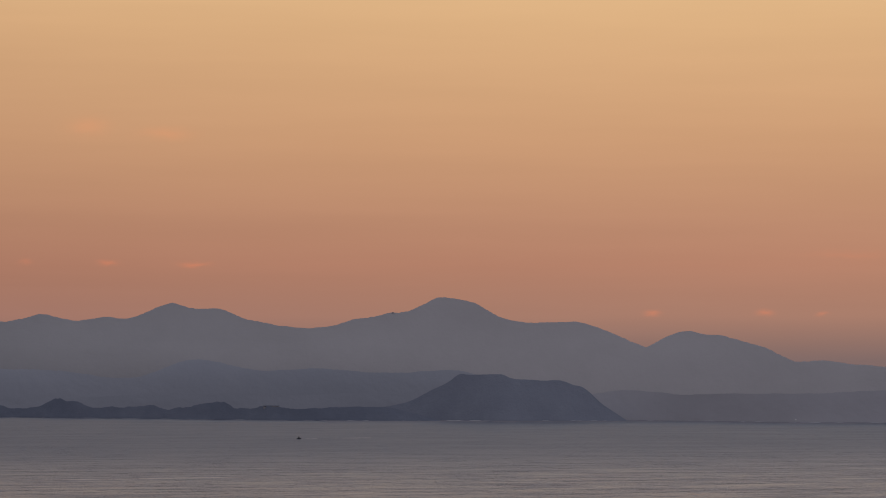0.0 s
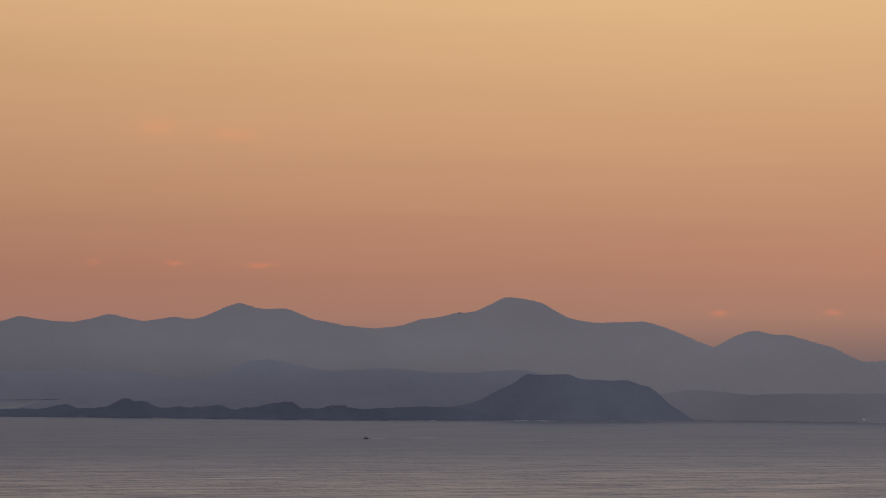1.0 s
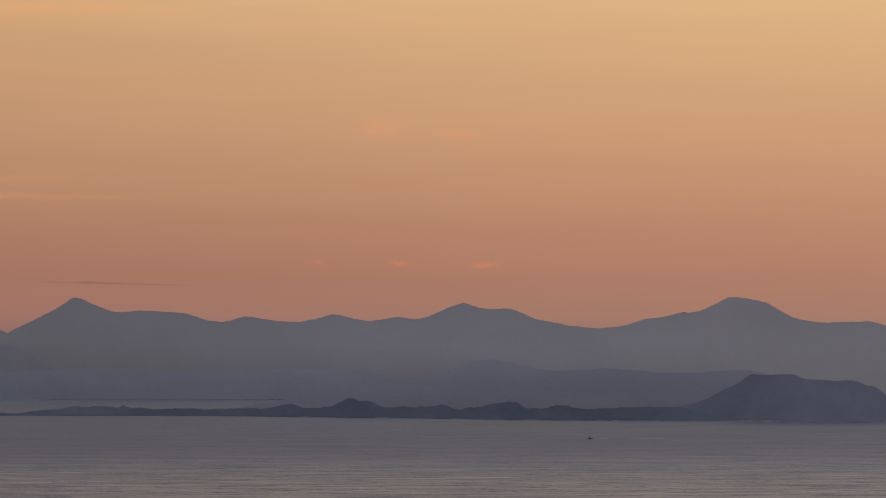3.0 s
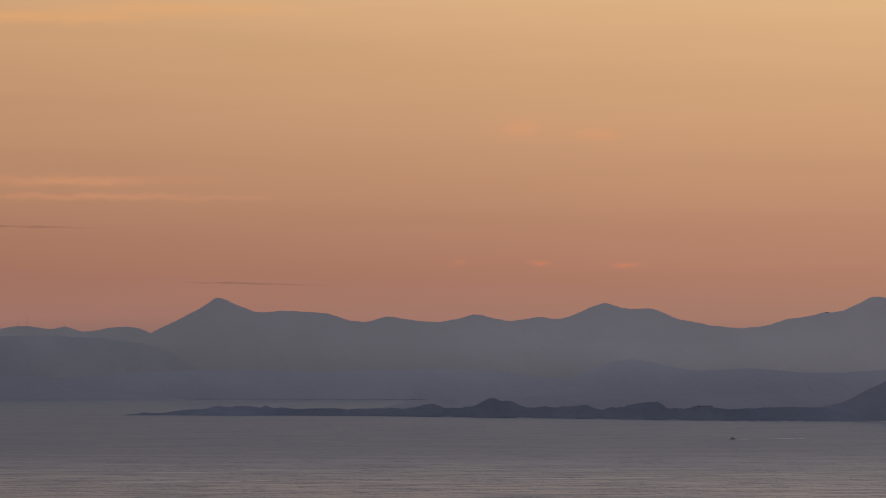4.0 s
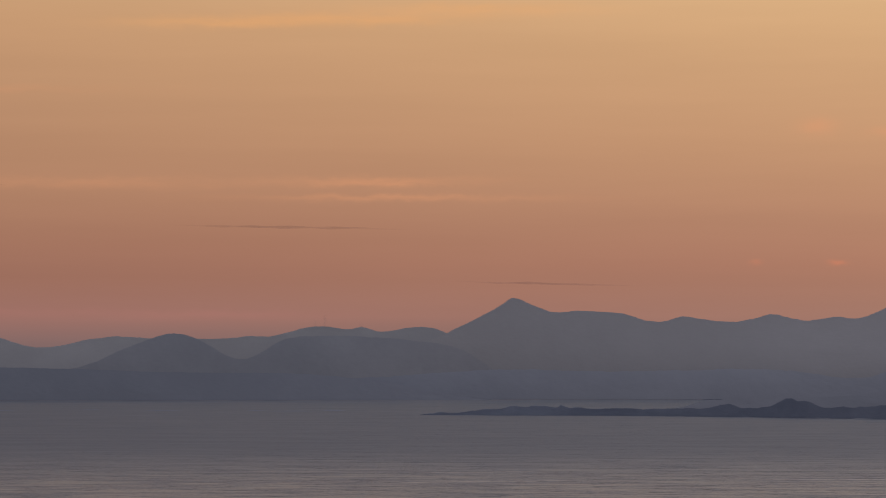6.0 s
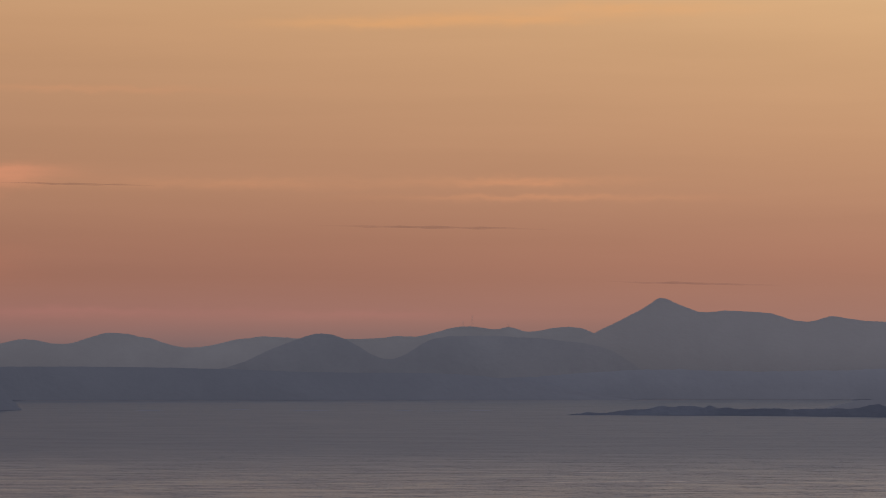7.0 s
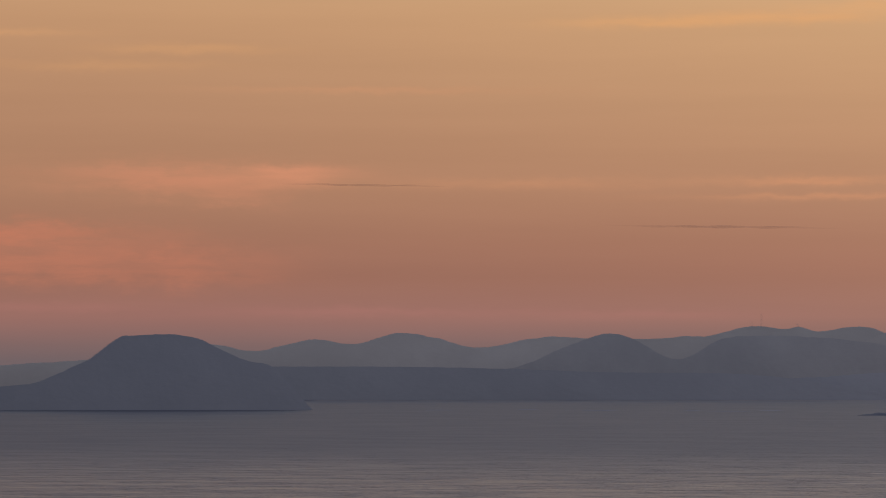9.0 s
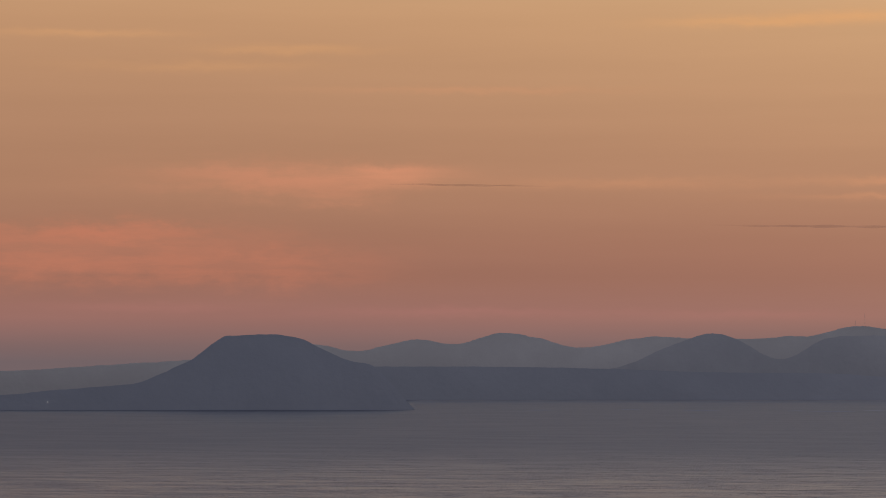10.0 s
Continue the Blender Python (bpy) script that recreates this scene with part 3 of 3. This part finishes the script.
def long_house(place, turn, wide, deep, tall, label, category):
    """A plain low building with an overhanging roof, a door and windows."""
    thing = new(category)
    walls = part("wall", block(bmesh.new(), 0, 0, tall / 2 - 0.6, wide, deep, tall + 1.2, 0.05), WALL, thing)
    bm = bmesh.new()
    prof = [(-deep / 2 - 0.6, tall - 0.1), (0, tall + deep * 0.16), (deep / 2 + 0.6, tall - 0.1), (0, tall - 0.25)]
    ends = [[bm.verts.new((sx * (wide / 2 + 0.5), y, z)) for y, z in prof] for sx in (-1, 1)]
    for k in range(4):
        bm.faces.new((ends[0][k], ends[0][(k + 1) % 4], ends[1][(k + 1) % 4], ends[1][k]))
    bm.faces.new(ends[0][::-1])
    bm.faces.new(ends[1])
    bmesh.ops.recalc_face_normals(bm, faces=bm.faces)
    part("roof", bm, ROOF, thing, "dull dark pitched roof")
    part("door", block(bmesh.new(), -wide * 0.1, -deep / 2 - 0.02, 0.9, 0.8, 0.08, 1.8), ROOF, thing)
    for x in np.linspace(-wide * 0.38, wide * 0.38, max(2, int(wide / 4))):
        if abs(x + wide * 0.1) > 1.2:
            part("window", block(bmesh.new(), float(x), -deep / 2 - 0.02, 1.25, 0.5, 0.08, 0.6), GLASS, thing)
    thing.matrix_world = Matrix.Translation(place) @ pose(0, 0, 0, 0, 0, turn)
    return tagged(thing, label, category)


def shore_light(place, tall, size, glow, label):
    """A lamp on a short post at the water's edge."""
    thing = new("shore_lamp")
    part("post", rod(bmesh.new(), (0, 0, -0.6), (0, 0, tall), 0.09), STEEL, thing)
    part("arm", rod(bmesh.new(), (0, 0, tall), (0, -0.5, tall + 0.1), 0.06), STEEL, thing)
    bm = bmesh.new()
    bmesh.ops.create_icosphere(bm, subdivisions=2, radius=size)
    bmesh.ops.transform(bm, matrix=Matrix.Translation((0, -0.6, tall)) @ Matrix.Diagonal((1, 1, 0.8, 1)), verts=bm.verts)
    part("globe", bm, glow, thing, "glowing white lamp globe")
    bm = bmesh.new()
    bmesh.ops.create_cone(bm, segments=12, radius1=size * 0.9, radius2=size * 0.3, depth=size * 0.5, cap_ends=True)
    bmesh.ops.transform(bm, matrix=Matrix.Translation((0, -0.6, tall + size * 0.95)), verts=bm.verts)
    part("cap", bm, STEEL, thing)
    thing.matrix_world = Matrix.Translation(place)
    return tagged(thing, label, "lamp", "lights along the shore")


def surf(az0, az1, edge, width, seed, tall=0.5, material=FOAM, label="pale broken line of surf along the rocks"):
    """A ragged line of breaking foam along the shore; also makes the pale strips laid over the shore's dark reflection.
    """
    az = np.linspace(az0, az1, max(40, int((az1 - az0) / 0.006)))
    ragged = fractal(az * 7, az * 0 + seed, 5, seed)
    taper = np.clip(np.minimum(az - az0, az1 - az) / 0.15, 0.05, 1)
    rows = []
    for t in np.linspace(0, 1, 7):
        r = edge(az) - 3 + (t - 0.5) * width * taper * (0.55 + 0.45 * ragged) + 5 * fractal(az * 3, az * 0, 3, seed + 2)
        z = 0.06 + tall * math.sin(math.pi * t) * np.clip(0.5 + ragged, 0.05, 1.2)
        if material is FOAM:
            z = 1.5 * tall * math.sin(math.pi * t) * np.clip(0.2 + 1.6 * ragged, 0, 1) - 0.05
        z = z - (0.3 if t in (0.0, 1.0) else 0.0)
        rows.append(np.stack([r * np.sin(np.radians(az)), r * np.cos(np.radians(az)), z], -1))
    return tagged(sheet("surf", np.array(rows), material), label, "surf", "surf lines", "stuff")


def reef(az, r, wide, deep, tall, seed):
    """A low wet rock shelf just above the water."""
    u = np.linspace(-1, 1, 41)
    v = np.linspace(-1, 1, 15)
    uu, vv = np.meshgrid(u, v)
    dome = np.clip(1 - uu ** 2 - vv ** 2, 0, 1) ** 0.6
    z = tall * dome * (0.55 + 0.6 * fractal(uu * 5 + seed, vv * 3, 4, seed, True)) - 0.25
    grid = np.stack([uu * wide / 2, vv * deep / 2, z], -1)
    ob = sheet("reef_rock", grid, LAVA)
    ob.matrix_world = Matrix.Translation(polar(az, r)) @ pose(0, 0, 0, 0, 0, -az)
    return tagged(ob, "low dark wet rock shelf awash in the bay", "rock", "reef rocks")


def cloud_wisp(az0, az1, el0, el1, thick, seed, material):
    """A thin drawn-out streak of cloud, a flattened spindle that sags and frays."""
    steps, sides, r = 90, 10, 4925.0
    rows = []
    for i in range(steps + 1):
        s = i / steps
        az = az0 + (az1 - az0) * s
        el = el0 + (el1 - el0) * s + 0.012 * noise.noise((s * 6, seed, 0))
        half = thick * (math.sin(math.pi * s) ** 0.7 * (0.75 + 0.5 * noise.noise((s * 11, seed, 4))) + 0.02)
        z = EYE + r * math.tan(radians(el))
        rows.append([tuple(polar(az, r + 12 * half * math.cos(q), z + half * math.sin(q))) for q in np.linspace(0, 2 * math.pi, sides + 1)])
    middle = polar((az0 + az1) / 2, r, EYE + r * math.tan(radians((el0 + el1) / 2)))
    back = pose(0, 0, 0, 0, 0, (az0 + az1) / 2) @ Matrix.Translation(-middle)
    grid = np.array([[tuple(back @ Vector(p)) for p in row] for row in rows])
    ob = sheet("cloud", grid, material)
    ob.matrix_world = back.inverted()
    return tagged(ob, "thin grey streak of cloud low in the dusk sky", "cloud", "thin clouds")


boat(polar(-2.61, 2117, 0.0), 40)
for az, tall in ((-15.36, 21.0), (-15.53, 10.0), (-14.71, 6.0)):
    radio_mast(crest_of(mast_hill, az, 4780, 4950), tall)
long_house(crest_of(main_mountain, -0.91, 4650, 4850) + Vector((0, 0, -1.2)), -4, 2.6, 2.2, 0.8, "small grey hut on a mountain shoulder", "hut")
long_house(crest_of(lava, -3.12, 2750, 2930) + Vector((0, 2.8, -1.5)), 5, 14.0, 4.0, 2.0, "low grey house with dark roof among lava hummocks", "house")
shore_light(ground(shore_land, 6.38, -1.075), 1.6, 0.22, GLOW, "small white lamp on a short post by the shore")
shore_light(ground(shore_land, 6.53, -1.07), 1.4, 0.2, DIM, "dim lamp on a short post by the shore")
shore_light(ground(shore_land, 4.29, -1.02), 1.4, 0.2, DIM, "dim lamp on a short post by the shore")
shore_light(ground(table, -30.12, -0.765), 1.8, 0.4, GLOW, "bright white lamp below the table mountain")
shore_light(ground(dark_hill, -16.50, -0.33), 2.0, 0.4, DIM, "dim lamp on the slope of a dark hill")
cone_toe = between(2760, 2768, -0.3, 0.6)
surf(-1.75, -0.42, cone_toe, 16, 1.0, 0.4)
surf(0.0, 0.85, cone_toe, 18, 2.0, 0.45)
surf(1.75, 3.2, cone_toe, 12, 3.0, 0.25)
surf(3.3, 9.6, right_shore, 24, 4.0, 0.4)
surf(-7.9, -2.0, shore, 12, 5.0, 0.16)
# added pale strips that cover the land's dark reflection along the waterline
for k, (az0, az1, edge) in enumerate(((-23.6, -11.4, level(4262)), (-12.0, -8.4, level(4370)), (3.2, 9.9, right_shore), (-2.2, 3.3, cone_toe))):
    surf(az0, az1, edge, 260, 6.0 + k, 0.12, SHORE_COVER, "smooth mauve strip added over the dark shore reflection")


def foam_line(az0, az1, r0, r1, width, seed):
    """A long thin streak of foam drifting on the sea."""
    az = np.linspace(az0, az1, 400)
    frac = np.linspace(0, 1, 400)
    thin = width * np.clip(0.5 + 0.9 * fractal(frac * 14, frac * 0, 5, seed), 0.03, 1.3) * np.clip(np.minimum(frac, 1 - frac) * 8, 0.03, 1)
    mid = r0 + (r1 - r0) * frac + 6 * fractal(frac * 4, frac * 0 + 2, 3, seed)
    rows = []
    for t in (-1.0, -0.5, 0.0, 0.5, 1.0):
        r = mid + t * thin
        rows.append(np.stack([r * np.sin(np.radians(az)), r * np.cos(np.radians(az)), 0.12 * (1 - t * t) + 0 * az - 0.02], -1))
    return tagged(sheet("foam_streak", np.array(rows), STREAK), "long thin pale foam streak on the sea", "foam", "foam streaks", "stuff")


foam_line(-7.5, -3.6, 1392, 1425, 3.0, 1.0)
foam_line(-14.2, -10.9, 1352, 1380, 3.0, 2.0)
foam_line(-13.6, -11.6, 1478, 1490, 2.5, 3.0)
foam_line(-2.5, -2.28, 2122, 2126, 4.0, 4.0)
foam_line(-1.95, -1.3, 2140, 2150, 4.0, 5.0)
for k, (az, r, wide) in enumerate(((-21.2, 3360, 34), (-18.3, 3330, 46), (-16.6, 3330, 22), (-15.95, 3300, 52), (-15.2, 3345, 28), (-19.6, 3400, 26))):
    reef(az, r, wide, 16, 0.9, k * 3.7)
cloud_wisp(-13.1, -9.6, 1.452, 1.372, 2.1, 1.0, WISP)
cloud_wisp(-24.3, -20.9, 3.228, 3.18, 1.8, 2.0, WISP)
cloud_wisp(-18.4, -13.7, 2.472, 2.400, 2.3, 3.0, WISP)
